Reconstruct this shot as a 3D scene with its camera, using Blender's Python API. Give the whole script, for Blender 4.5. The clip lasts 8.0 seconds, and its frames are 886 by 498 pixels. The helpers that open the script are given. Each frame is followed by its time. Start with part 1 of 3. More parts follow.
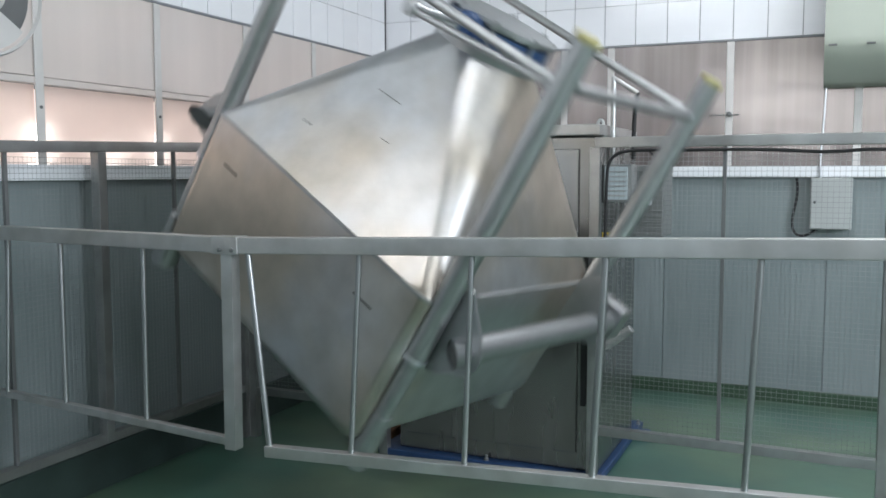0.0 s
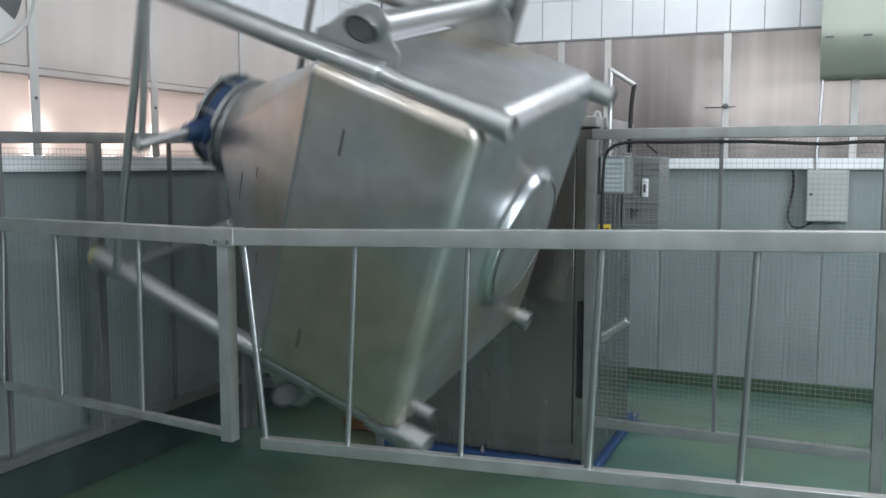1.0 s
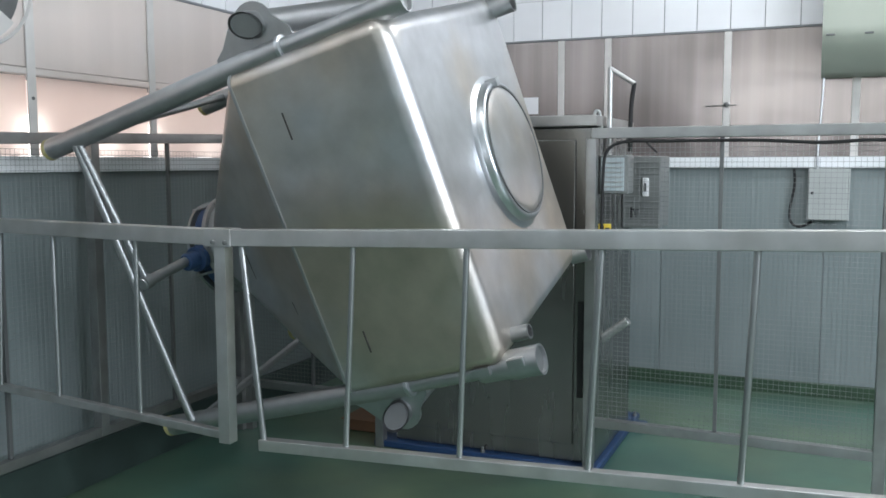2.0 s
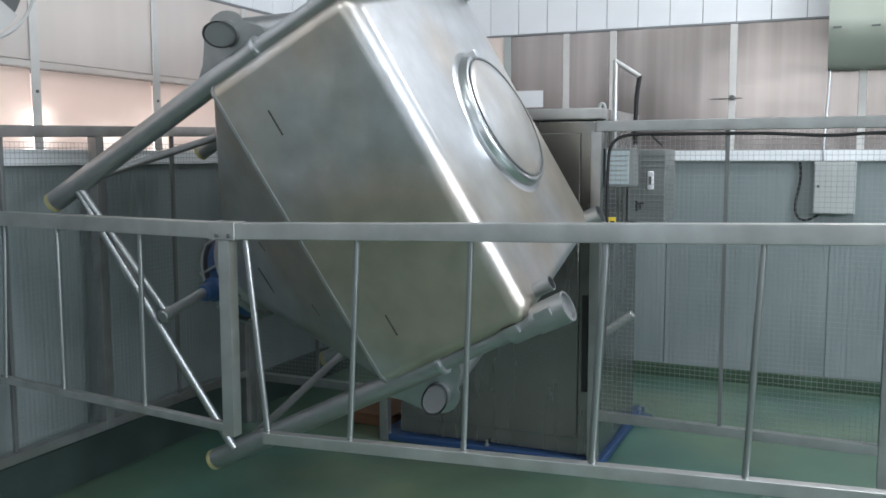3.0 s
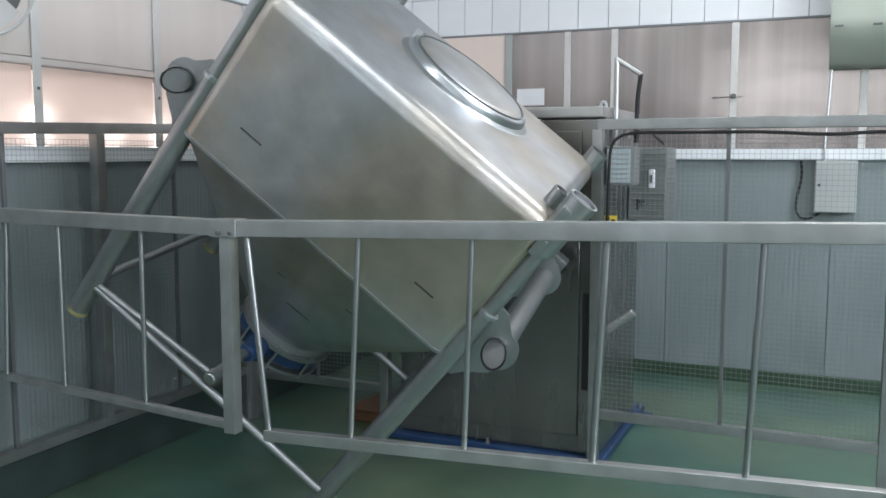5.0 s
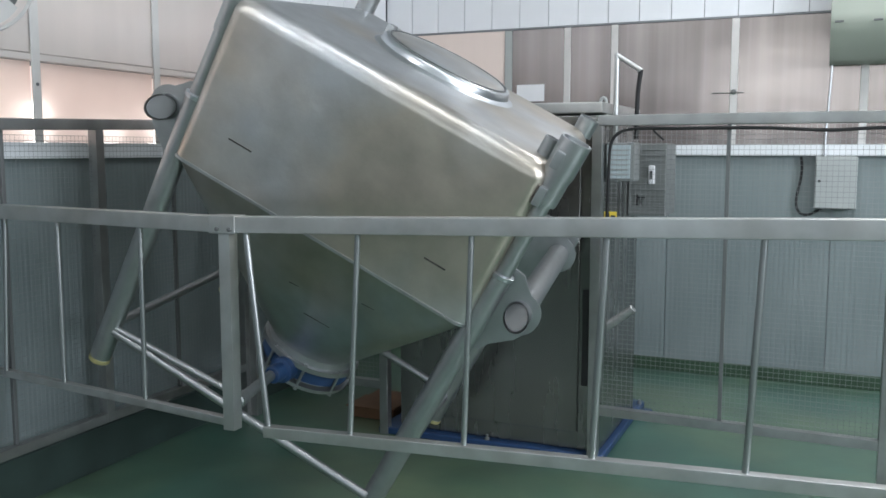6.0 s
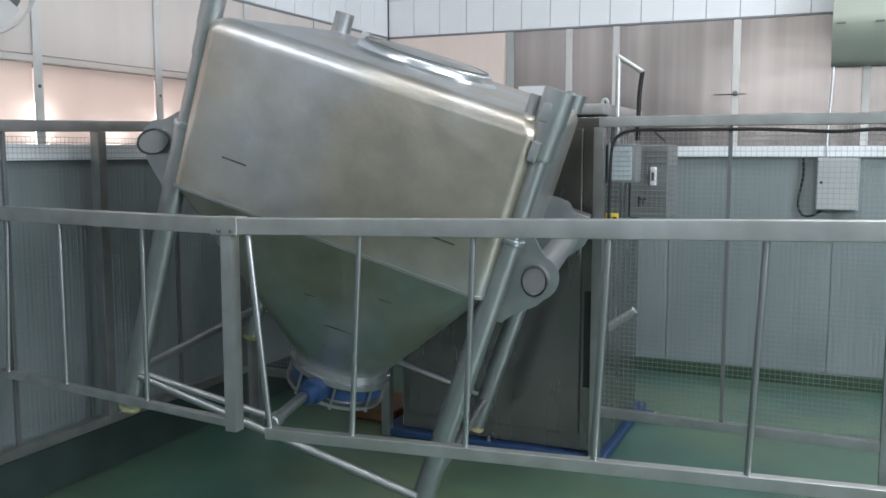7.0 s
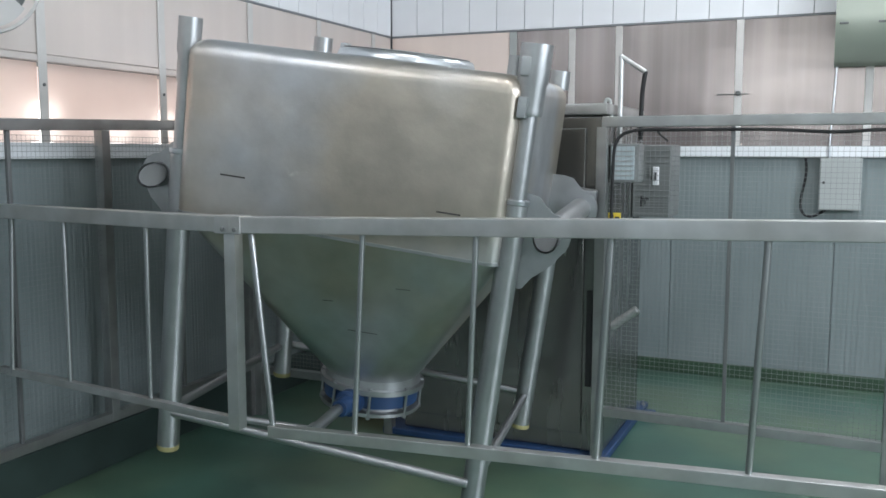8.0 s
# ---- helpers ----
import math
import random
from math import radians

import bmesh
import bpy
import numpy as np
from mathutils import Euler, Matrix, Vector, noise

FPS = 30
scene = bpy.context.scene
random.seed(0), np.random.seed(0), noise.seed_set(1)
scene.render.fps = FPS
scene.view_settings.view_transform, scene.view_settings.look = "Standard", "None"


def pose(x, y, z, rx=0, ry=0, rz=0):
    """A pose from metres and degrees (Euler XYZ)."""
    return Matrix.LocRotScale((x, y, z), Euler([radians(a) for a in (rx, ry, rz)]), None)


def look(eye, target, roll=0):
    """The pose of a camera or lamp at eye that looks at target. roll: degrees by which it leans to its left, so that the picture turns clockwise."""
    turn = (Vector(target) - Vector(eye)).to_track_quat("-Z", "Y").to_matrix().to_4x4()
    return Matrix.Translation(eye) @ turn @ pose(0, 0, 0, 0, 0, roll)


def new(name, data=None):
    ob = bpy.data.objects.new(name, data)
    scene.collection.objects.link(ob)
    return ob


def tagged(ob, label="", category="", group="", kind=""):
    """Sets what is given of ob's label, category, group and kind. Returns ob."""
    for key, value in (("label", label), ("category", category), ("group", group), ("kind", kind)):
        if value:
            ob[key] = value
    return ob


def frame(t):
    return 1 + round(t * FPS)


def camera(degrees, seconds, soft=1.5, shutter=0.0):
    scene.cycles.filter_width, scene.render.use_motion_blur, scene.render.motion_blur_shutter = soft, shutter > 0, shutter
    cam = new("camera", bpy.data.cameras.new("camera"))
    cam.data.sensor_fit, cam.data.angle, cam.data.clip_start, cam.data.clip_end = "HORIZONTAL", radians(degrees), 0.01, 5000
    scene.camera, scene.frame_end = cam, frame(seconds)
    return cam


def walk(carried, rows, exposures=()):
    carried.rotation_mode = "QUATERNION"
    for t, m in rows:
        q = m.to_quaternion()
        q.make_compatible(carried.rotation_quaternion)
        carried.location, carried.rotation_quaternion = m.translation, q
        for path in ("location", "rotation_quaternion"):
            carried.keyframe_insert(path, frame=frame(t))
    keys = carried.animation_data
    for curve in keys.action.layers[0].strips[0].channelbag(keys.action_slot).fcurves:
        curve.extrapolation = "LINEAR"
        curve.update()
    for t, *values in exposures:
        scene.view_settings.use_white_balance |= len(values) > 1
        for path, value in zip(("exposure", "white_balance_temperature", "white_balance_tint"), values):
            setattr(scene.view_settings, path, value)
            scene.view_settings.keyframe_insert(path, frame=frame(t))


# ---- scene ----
cam = camera(53.0, 8.0, soft=1.6, shutter=0.6)
PATH = [
    (0.0, pose(0.0007, -0.0211, 1.3969, 85.061, 0.063, 23.454)),
    (0.5, pose(0.0025, -0.0269, 1.4042, 84.738, -0.147, 23.245)),
    (1.0, pose(-0.0011, -0.0192, 1.3984, 84.505, -0.017, 23.211)),
    (1.5, pose(0.0005, -0.0064, 1.3989, 84.523, 0.102, 23.182)),
    (3.0, pose(-0.0009, 0.0065, 1.3979, 84.050, 0.137, 23.597)),
    (3.5, pose(-0.0027, 0.0116, 1.3992, 83.810, 0.122, 23.629)),
    (4.0, pose(-0.0039, 0.0076, 1.4008, 83.966, 0.115, 23.644)),
    (4.5, pose(-0.0024, 0.0035, 1.3997, 83.990, 0.011, 23.655)),
    (6.0, pose(-0.0028, 0.0093, 1.3985, 83.654, 0.013, 23.637)),
    (6.5, pose(-0.0012, 0.0067, 1.3981, 83.682, -0.015, 23.673)),
    (7.0, pose(-0.0020, 0.0083, 1.3996, 83.734, 0.033, 23.747)),
    (7.5, pose(-0.0034, 0.0033, 1.3966, 83.691, -0.035, 23.869)),
    (8.0, pose(0.0000, 0.0000, 1.4000, 83.690, -0.100, 23.910))]
walk(cam, PATH)

# ---------------------------------------------------------------- light
world = bpy.data.worlds.new("sky")
scene.world = world
world.use_nodes = True
wn = world.node_tree
sky = wn.nodes.new("ShaderNodeTexSky")
sky.sky_type, sky.sun_disc = "NISHITA", False
sky.sun_elevation, sky.sun_rotation = radians(50), radians(160)
wn.links.new(sky.outputs[0], wn.nodes["Background"].inputs[0])
wn.nodes["Background"].inputs[1].default_value = 0.12

sun = new("sun", bpy.data.lights.new("sun", "SUN"))
sun.data.energy, sun.data.angle, sun.data.color = 1.0, radians(12), (1, 0.97, 0.92)
sun.matrix_basis = look((3, -6, 9), (0, 0, 0))


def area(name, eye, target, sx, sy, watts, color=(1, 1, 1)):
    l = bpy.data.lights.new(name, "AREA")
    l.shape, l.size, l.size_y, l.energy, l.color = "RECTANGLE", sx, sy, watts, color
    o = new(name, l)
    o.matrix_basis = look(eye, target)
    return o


# added unseen lamps: daylight in assumed rear and side openings, tubes under the ceiling
area("unseen_window_light", (3.95, 0.9, 2.35), (0, 0.9, 1.8), 3.4, 1.2, 165, (0.835, 0.905, 1.0))
area("unseen_window_light", (-0.4, -3.95, 2.4), (-0.4, 0, 2.0), 3.4, 0.9, 14, (0.835, 0.905, 1.0))
UNSEEN_TUBES = [(-1.9, 0.5, 9), (1.5, 0.7, 13), (0.35, 4.35, 23), (-0.6, 1.95, 3)]
for tx, ty, watts in UNSEEN_TUBES:
    area("unseen_tube_light", (tx, ty, 3.42), (tx, ty, 0), 1.2, 0.5, watts, (0.895, 0.93, 1.0))
scene.view_settings.exposure = 0.62


# ---------------------------------------------------------------- materials
def mat(name, color, rough=0.5, metal=0.0, var=0.12, scale=6.0, bump=0.0, bscale=60.0, stretch=(1, 1, 1),
        tint=None, tint_scale=1.2, tint_amount=0.0, rough_var=0.1, trans=0.0, per_piece=0.0, wave=0.0, tint_range=(0.42, 0.68)):
    m = bpy.data.materials.new(name)
    m.use_nodes = True
    nt = m.node_tree
    nd, ln = nt.nodes, nt.links
    b = nd["Principled BSDF"]
    b.inputs["Metallic"].default_value = metal
    b.inputs["Transmission Weight"].default_value = trans
    tc = nd.new("ShaderNodeTexCoord")
    mp = nd.new("ShaderNodeMapping")
    mp.inputs["Scale"].default_value = stretch
    ln.new(tc.outputs["Object"], mp.inputs[0])
    n1 = nd.new("ShaderNodeTexNoise")
    n1.inputs["Scale"].default_value, n1.inputs["Detail"].default_value = scale, 6
    ln.new(mp.outputs[0], n1.inputs["Vector"])
    ramp = nd.new("ShaderNodeMapRange")
    ramp.inputs[3].default_value, ramp.inputs[4].default_value = 1 - var, 1 + var
    ramp.inputs[1].default_value, ramp.inputs[2].default_value = 0.25, 0.75
    ln.new(n1.outputs["Fac"], ramp.inputs[0])
    value = ramp.outputs[0]
    if per_piece:
        oi = nd.new("ShaderNodeObjectInfo")
        pr = nd.new("ShaderNodeMapRange")
        pr.inputs[3].default_value, pr.inputs[4].default_value = 1 - per_piece, 1 + per_piece
        ln.new(oi.outputs["Random"], pr.inputs[0])
        mm = nd.new("ShaderNodeMath")
        mm.operation = "MULTIPLY"
        ln.new(value, mm.inputs[0])
        ln.new(pr.outputs[0], mm.inputs[1])
        value = mm.outputs[0]
    mul = nd.new("ShaderNodeVectorMath")
    mul.operation = "SCALE"
    mul.inputs[0].default_value = color
    if tint:
        n3 = nd.new("ShaderNodeTexNoise")
        n3.inputs["Scale"].default_value, n3.inputs["Detail"].default_value = tint_scale, 4
        ln.new(tc.outputs["Object"], n3.inputs["Vector"])
        r3 = nd.new("ShaderNodeMapRange")
        r3.inputs[1].default_value, r3.inputs[2].default_value = tint_range
        r3.inputs[4].default_value = tint_amount
        ln.new(n3.outputs["Fac"], r3.inputs[0])
        mx = nd.new("ShaderNodeMix")
        mx.data_type = "RGBA"
        mx.inputs[6].default_value, mx.inputs[7].default_value = (*color, 1), (*tint, 1)
        ln.new(r3.outputs[0], mx.inputs[0])
        ln.new(mx.outputs[2], mul.inputs[0])
    ln.new(value, mul.inputs[3])
    ln.new(mul.outputs[0], b.inputs["Base Color"])
    n2 = nd.new("ShaderNodeTexNoise")
    n2.inputs["Scale"].default_value, n2.inputs["Detail"].default_value = bscale, 4
    ln.new(mp.outputs[0], n2.inputs["Vector"])
    rr = nd.new("ShaderNodeMapRange")
    rr.inputs[3].default_value, rr.inputs[4].default_value = max(rough - rough_var, 0.02), min(rough + rough_var, 1)
    ln.new(n1.outputs["Fac"], rr.inputs[0])
    ln.new(rr.outputs[0], b.inputs["Roughness"])
    if bump:
        bp = nd.new("ShaderNodeBump")
        bp.inputs["Strength"].default_value, bp.inputs["Distance"].default_value = bump, 0.004
        ln.new(n2.outputs["Fac"], bp.inputs["Height"])
        ln.new(bp.outputs[0], b.inputs["Normal"])
        if wave:
            n4 = nd.new("ShaderNodeTexNoise")
            n4.inputs["Scale"].default_value, n4.inputs["Detail"].default_value = 3.2, 2
            ln.new(tc.outputs["Object"], n4.inputs["Vector"])
            bw = nd.new("ShaderNodeBump")
            bw.inputs["Strength"].default_value, bw.inputs["Distance"].default_value = 1.0, wave
            ln.new(n4.outputs["Fac"], bw.inputs["Height"])
            ln.new(bw.outputs[0], bp.inputs["Normal"])
    return m


def glow(name, color, strength):
    m = bpy.data.materials.new(name)
    m.use_nodes = True
    b = m.node_tree.nodes["Principled BSDF"]
    b.inputs["Base Color"].default_value = (*color, 1)
    b.inputs["Emission Color"].default_value = (*color, 1)
    b.inputs["Emission Strength"].default_value = strength
    return m


# brown tint: steel stains plus the beige sheets' reflection put into the colour
M_BIN = mat("satin_steel_bin", (0.53, 0.54, 0.555), 0.395, 0.95, 0.14, 9.0, 0.16, 45, (1, 1, 1), (0.49, 0.435, 0.365), 1.3, 0.95, 0.05, wave=0.005, tint_range=(0.43, 0.60))
M_PIPE = mat("steel_pipe", (0.40, 0.41, 0.415), 0.41, 0.95, 0.08, 22, 0.05, 150, rough_var=0.04)
M_POLISH = mat("polished_steel", (0.56, 0.58, 0.60), 0.32, 1.0, 0.05, 8, 0.0, 60, rough_var=0.02)
M_RAIL = mat("brushed_steel_rail", (0.50, 0.505, 0.50), 0.40, 0.88, 0.14, 11, 0.0, 140, (1, 1, 1), (0.40, 0.385, 0.36), 5.0, 0.6, rough_var=0.02)
# darker copy of the brushed rail steel, for the mesh fence frames
M_FENCE = mat("darker_steel_frame", (0.37, 0.375, 0.37), 0.36, 0.9, 0.14, 11, 0.0, 140, (1, 1, 1), (0.31, 0.30, 0.28), 5.0, 0.6, rough_var=0.04)
M_BAR = mat("thin_steel_bar", (0.37, 0.38, 0.38), 0.33, 0.95, 0.04, 3, rough_var=0.02)
M_COLUMN = mat("column_steel", (0.24, 0.24, 0.23), 0.27, 0.9, 0.12, 3, 0.05, 80, (3, 3, 0.4), rough_var=0.04)
M_BLUE = mat("blue_paint", (0.02, 0.055, 0.14), 0.4, 0.0, 0.2, 12, 0.1, 60)
M_FLOOR = mat("green_epoxy_floor", (0.062, 0.148, 0.108), 0.40, 0.0, 0.28, 2.6, 0.06, 26, (1, 1, 1), (0.18, 0.225, 0.115), 0.8, 0.7, 0.08)
M_LOWER = mat("grey_blue_panel", (0.225, 0.262, 0.265), 0.32, 0.0, 0.05, 3, 0.05, 40, (6, 6, 0.5), (0.165, 0.205, 0.21), 1.4, 0.7, 0.03, 0, 0.06)
# upright lighter and darker bands paint the sheet's soft reflections into its colour
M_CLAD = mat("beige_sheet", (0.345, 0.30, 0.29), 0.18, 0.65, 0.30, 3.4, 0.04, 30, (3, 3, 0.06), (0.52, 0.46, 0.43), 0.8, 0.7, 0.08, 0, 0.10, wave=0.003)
M_STRIP = mat("pale_cover_strip", (0.62, 0.60, 0.58), 0.45, 0.1, 0.08, 9)
M_MESH = mat("mesh_wire", (0.27, 0.28, 0.28), 0.42, 0.75, 0.2, 5)
M_LEDGE = mat("white_ledge", (0.78, 0.80, 0.82), 0.45, 0.0, 0.05, 6)
M_TILE = mat("white_glazed_tile", (0.84, 0.85, 0.88), 0.12, 0.0, 0.03, 4, 0.02, 10, (1, 1, 1), None, 1, 0, 0.04, 0, 0.03)
M_GROUT = mat("dark_grout", (0.26, 0.27, 0.29), 0.8, 0.0, 0.1, 20)
M_UNSEEN_WALL = mat("unseen_dark_wall", (0.17, 0.175, 0.175), 0.7, 0.0, 0.05, 3)
M_CEIL = mat("ceiling_paint", (0.64, 0.65, 0.64), 0.75, 0.0, 0.04, 3)
# near-black that paints the shade inside slots and open tubes
M_DARK = mat("hollow_shade", (0.03, 0.03, 0.032), 0.55, 0.0, 0.2, 20)
M_BLACK = mat("black_cable", (0.010, 0.010, 0.011), 0.65, 0.0, 0.2, 20)
M_BOX = mat("pale_grey_box", (0.40, 0.42, 0.41), 0.45, 0.0, 0.06, 6)
M_CASE = mat("grey_cabinet_paint", (0.22, 0.23, 0.225), 0.42, 0.3, 0.08, 8)
M_CTRL = mat("grey_control_box", (0.14, 0.145, 0.145), 0.4, 0.3, 0.08, 8)
M_YELLOW = mat("yellow_cap", (0.36, 0.33, 0.15), 0.6, 0.0, 0.2, 20)
M_CARTON = mat("brown_carton", (0.20, 0.105, 0.055), 0.8, 0.0, 0.15, 12)
M_UNIT = mat("cream_unit", (0.36, 0.39, 0.335), 0.4, 0.0, 0.05, 4)
M_FAN = mat("fan_plastic", (0.50, 0.49, 0.48), 0.4, 0.0, 0.05, 6)
M_PAPER = mat("white_paper", (0.80, 0.80, 0.82), 0.7, 0.0, 0.04, 10)
M_SCRATCH = mat("dark_scratch", (0.06, 0.055, 0.05), 0.7, 0.2, 0.3, 60)
M_LABEL = mat("pale_blue_label", (0.45, 0.52, 0.54), 0.5, 0.0, 0.05, 20)
M_FROST = mat("frosted_pane", (0.86, 0.79, 0.75), 0.46, 0.0, 0.04, 6, 0.0, 60, (1, 1, 1), None, 1, 0, 0.05, 0.85)
M_DAY = glow("daylight_outside", (1.0, 0.94, 0.91), 3.0)
M_TUBE = glow("assumed_tube_glow", (0.95, 0.98, 1.0), 16.0)


# ---------------------------------------------------------------- helpers
def box(bm, x0, y0, z0, x1, y1, z1, bevel=0.0, seg=2):
    c = Vector(((x0 + x1) / 2, (y0 + y1) / 2, (z0 + z1) / 2))
    g = bmesh.ops.create_cube(bm, size=1.0, matrix=Matrix.LocRotScale(c, None, (abs(x1 - x0), abs(y1 - y0), abs(z1 - z0))))
    if bevel:
        es = list({e for v in g["verts"] for e in v.link_edges})
        bmesh.ops.bevel(bm, geom=es, offset=bevel, segments=seg, profile=0.5, affect="EDGES")
    return bm


def bar(bm, p, q, w, h, bevel=0.003):
    """A square tube from p to q: w across, h upwards."""
    p, q = Vector(p), Vector(q)
    d = (q - p).normalized()
    up = Vector((0, 0, 1)) if abs(d.z) < 0.9 else Vector((0, 1, 0))
    side = d.cross(up).normalized()
    up = side.cross(d)
    m = Matrix((side * w, up * h, d * (q - p).length)).transposed().to_4x4()
    m.translation = (p + q) / 2
    g = bmesh.ops.create_cube(bm, size=1.0, matrix=m)
    if bevel:
        bmesh.ops.bevel(bm, geom=list({e for v in g["verts"] for e in v.link_edges}), offset=bevel, segments=2, profile=0.5, affect="EDGES")
    return bm


def lathe(bm, p, q, prof, seg=24):
    """Turn a profile of (distance along p-q, radius) about the line from p to q."""
    p, q = Vector(p), Vector(q)
    rot = (q - p).to_track_quat("Z", "Y").to_matrix()
    rings = []
    for d, r in prof:
        ring = []
        for k in range(seg):
            a = 2 * math.pi * k / seg
            ring.append(bm.verts.new(p + rot @ Vector((r * math.cos(a), r * math.sin(a), d))))
        rings.append(ring)
    for a, b in zip(rings, rings[1:]):
        for k in range(seg):
            bm.faces.new((a[k], a[(k + 1) % seg], b[(k + 1) % seg], b[k]))
    if prof[0][1] > 1e-4 and prof[0] != prof[-1]:
        bm.faces.new(list(reversed(rings[0])))
        bm.faces.new(rings[-1])
    return bm


def rod(bm, p, q, r, seg=20, soft=0.004):
    n = (Vector(q) - Vector(p)).length
    s = min(soft, r * 0.5)
    return lathe(bm, p, q, [(0, r - s), (s, r), (n - s, r), (n, r - s)], seg)


def pipe(bm, p, q, r, wall=0.006, seg=24):
    """An open tube with wall thickness."""
    n = (Vector(q) - Vector(p)).length
    return lathe(bm, p, q, [(0, r - wall), (0, r), (n, r), (n, r - wall), (0, r - wall)], seg)


def ring_points(a, b, r, n=12):
    """A rounded rectangle of half sizes a and b with corner radius r."""
    pts = []
    for k, (sx, sy) in enumerate(((1, 1), (-1, 1), (-1, -1), (1, -1))):
        for j in range(n + 1):
            t = (k + j / n) * math.pi / 2
            pts.append((sx * (a - r) + r * math.cos(t), sy * (b - r) + r * math.sin(t)))
    return pts


def loft(bm, rings, close_top=True, close_bottom=False):
    made = [[bm.verts.new((x, y, z)) for x, y in pts] for pts, z in rings]
    for lo, hi in zip(made, made[1:]):
        n = len(lo)
        for k in range(n):
            bm.faces.new((lo[k], lo[(k + 1) % n], hi[(k + 1) % n], hi[k]))
    if close_top:
        bm.faces.new(made[-1])
    if close_bottom:
        bm.faces.new(list(reversed(made[0])))
    return bm


def shade(me, angle=40):
    me.polygons.foreach_set("use_smooth", [True] * len(me.polygons))
    me.set_sharp_from_angle(angle=radians(angle))


def thing(name, at, label, category, group="", kind=""):
    o = new(name)
    o.empty_display_size = 0.1
    o.matrix_basis = Matrix.Translation(at)
    return tagged(o, label, category, group, kind)


def root_of(o):
    p = Vector((0, 0, 0))
    while o is not None:
        p = p + o.matrix_basis.translation
        o = o.parent
    return p


def part(name, bm, material, parent, label="", move=True, angle=40):
    """Links a bmesh, given in world places, as one mesh under a thing or a part."""
    if move and parent is not None:
        bmesh.ops.translate(bm, verts=bm.verts, vec=-root_of(parent))
    bmesh.ops.recalc_face_normals(bm, faces=bm.faces)
    me = bpy.data.meshes.new(name)
    bm.to_mesh(me)
    bm.free()
    me.materials.append(material)
    shade(me, angle)
    o = new(name, me)
    o.parent = parent
    o.modifiers.new("flat_faces", "WEIGHTED_NORMAL").keep_sharp = True
    return tagged(o, label)


def solid(name, bm, material, label, category, kind="", group="", angle=40):
    o = part(name, bm, material, None, "", False, angle)
    return tagged(o, label, category, group, kind)


def piece(name, me, parent, loc):
    o = new(name, me)
    o.parent = parent
    o.location = Vector(loc) - root_of(parent)
    return o


def mesh_of(name, bm, material, angle=40):
    bmesh.ops.recalc_face_normals(bm, faces=bm.faces)
    me = bpy.data.meshes.new(name)
    bm.to_mesh(me)
    bm.free()
    me.materials.append(material)
    shade(me, angle)
    return me


def curve(name, pts, r, material, parent=None, label="", category=""):
    c = bpy.data.curves.new(name, "CURVE")
    c.dimensions, c.bevel_depth, c.bevel_resolution, c.resolution_u = "3D", r, 3, 8
    s = c.splines.new("NURBS")
    s.points.add(len(pts) - 1)
    for k, p in enumerate(pts):
        s.points[k].co = (*p, 1)
    s.use_endpoint_u, s.order_u = True, 3
    c.materials.append(material)
    o = new(name, c)
    if parent:
        o.parent = parent
        o.location = -root_of(parent)
    return tagged(o, label, category)


# ---------------------------------------------------------------- the room
XW, YN, XE, YS, ZC = -2.932, 5.715, 4.0, -4.0, 3.55
Z_LEDGE, Z_CLAD, Z_TILE = 1.365, 1.43, 2.20

fb = M_FLOOR.node_tree.nodes["Principled BSDF"]
fb.inputs["Coat Weight"].default_value, fb.inputs["Coat Roughness"].default_value = 1.0, 0.22
solid("floor", box(bmesh.new(), XW - 0.2, YS - 0.2, -0.12, XE + 0.2, YN + 0.2, 0), M_FLOOR, "glossy green epoxy floor with paler yellow-green patches", "floor", "structure")
solid("ceiling", box(bmesh.new(), XW - 0.2, YS - 0.2, ZC, XE + 0.2, YN + 0.2, ZC + 0.12), M_CEIL, "plain white painted ceiling", "ceiling", "structure")
wall_north = solid("wall_north", box(bmesh.new(), XW - 0.2, YN + 0.02, 0, XE + 0.2, YN + 0.2, ZC), M_GROUT, "room wall with grey panels, beige sheets and white tiles", "wall", "structure")
bm = bmesh.new()
PZ = 1.752
box(bm, XW - 0.2, YS, 0, XW - 0.02, YN + 0.02, Z_CLAD)
box(bm, XW - 0.2, YS, PZ, XW - 0.02, YN + 0.02, ZC)
box(bm, XW - 0.2, YS, Z_CLAD, XW - 0.02, 1.2, PZ)
wall_west = solid("wall_west", bm, M_GROUT, "room wall with grey panels, frosted panes and white tiles", "wall", "structure")


def wall_with_opening(name, axis, at, a0, a1, o0, o1, oz0, oz1):
    """Unseen wall in the same three bands for reflections, with an assumed window opening."""
    made = None
    for band, lo, hi, m in (("lower", 0, 1.4, M_LOWER), ("sheet_band", 1.4, Z_TILE, M_CLAD), ("tile_band", Z_TILE, ZC, M_TILE)):
        bm = bmesh.new()
        for u0, u1, z0, z1 in ((a0, o0, 0, ZC), (o1, a1, 0, ZC), (o0, o1, 0, oz0), (o0, o1, oz1, ZC)):
            z0, z1 = max(z0, lo), min(z1, hi)
            if z1 - z0 < 0.01:
                continue
            if axis == "x":
                box(bm, at, u0, z0, at + 0.2, u1, z1)
            else:
                box(bm, u0, at - 0.2, z0, u1, at, z1)
        if made is None:
            made = solid(name, bm, m, "unseen room wall banded like the others, with an assumed window opening", "wall", "structure")
        else:
            part(band, bm, m, made)
    return made


wall_with_opening("wall_east", "x", XE, YS, YN, -0.8, 2.6, 1.75, 2.95)
wall_with_opening("wall_south", "y", YS, XW - 0.2, XE + 0.2, -2.1, 1.3, 1.95, 2.85)


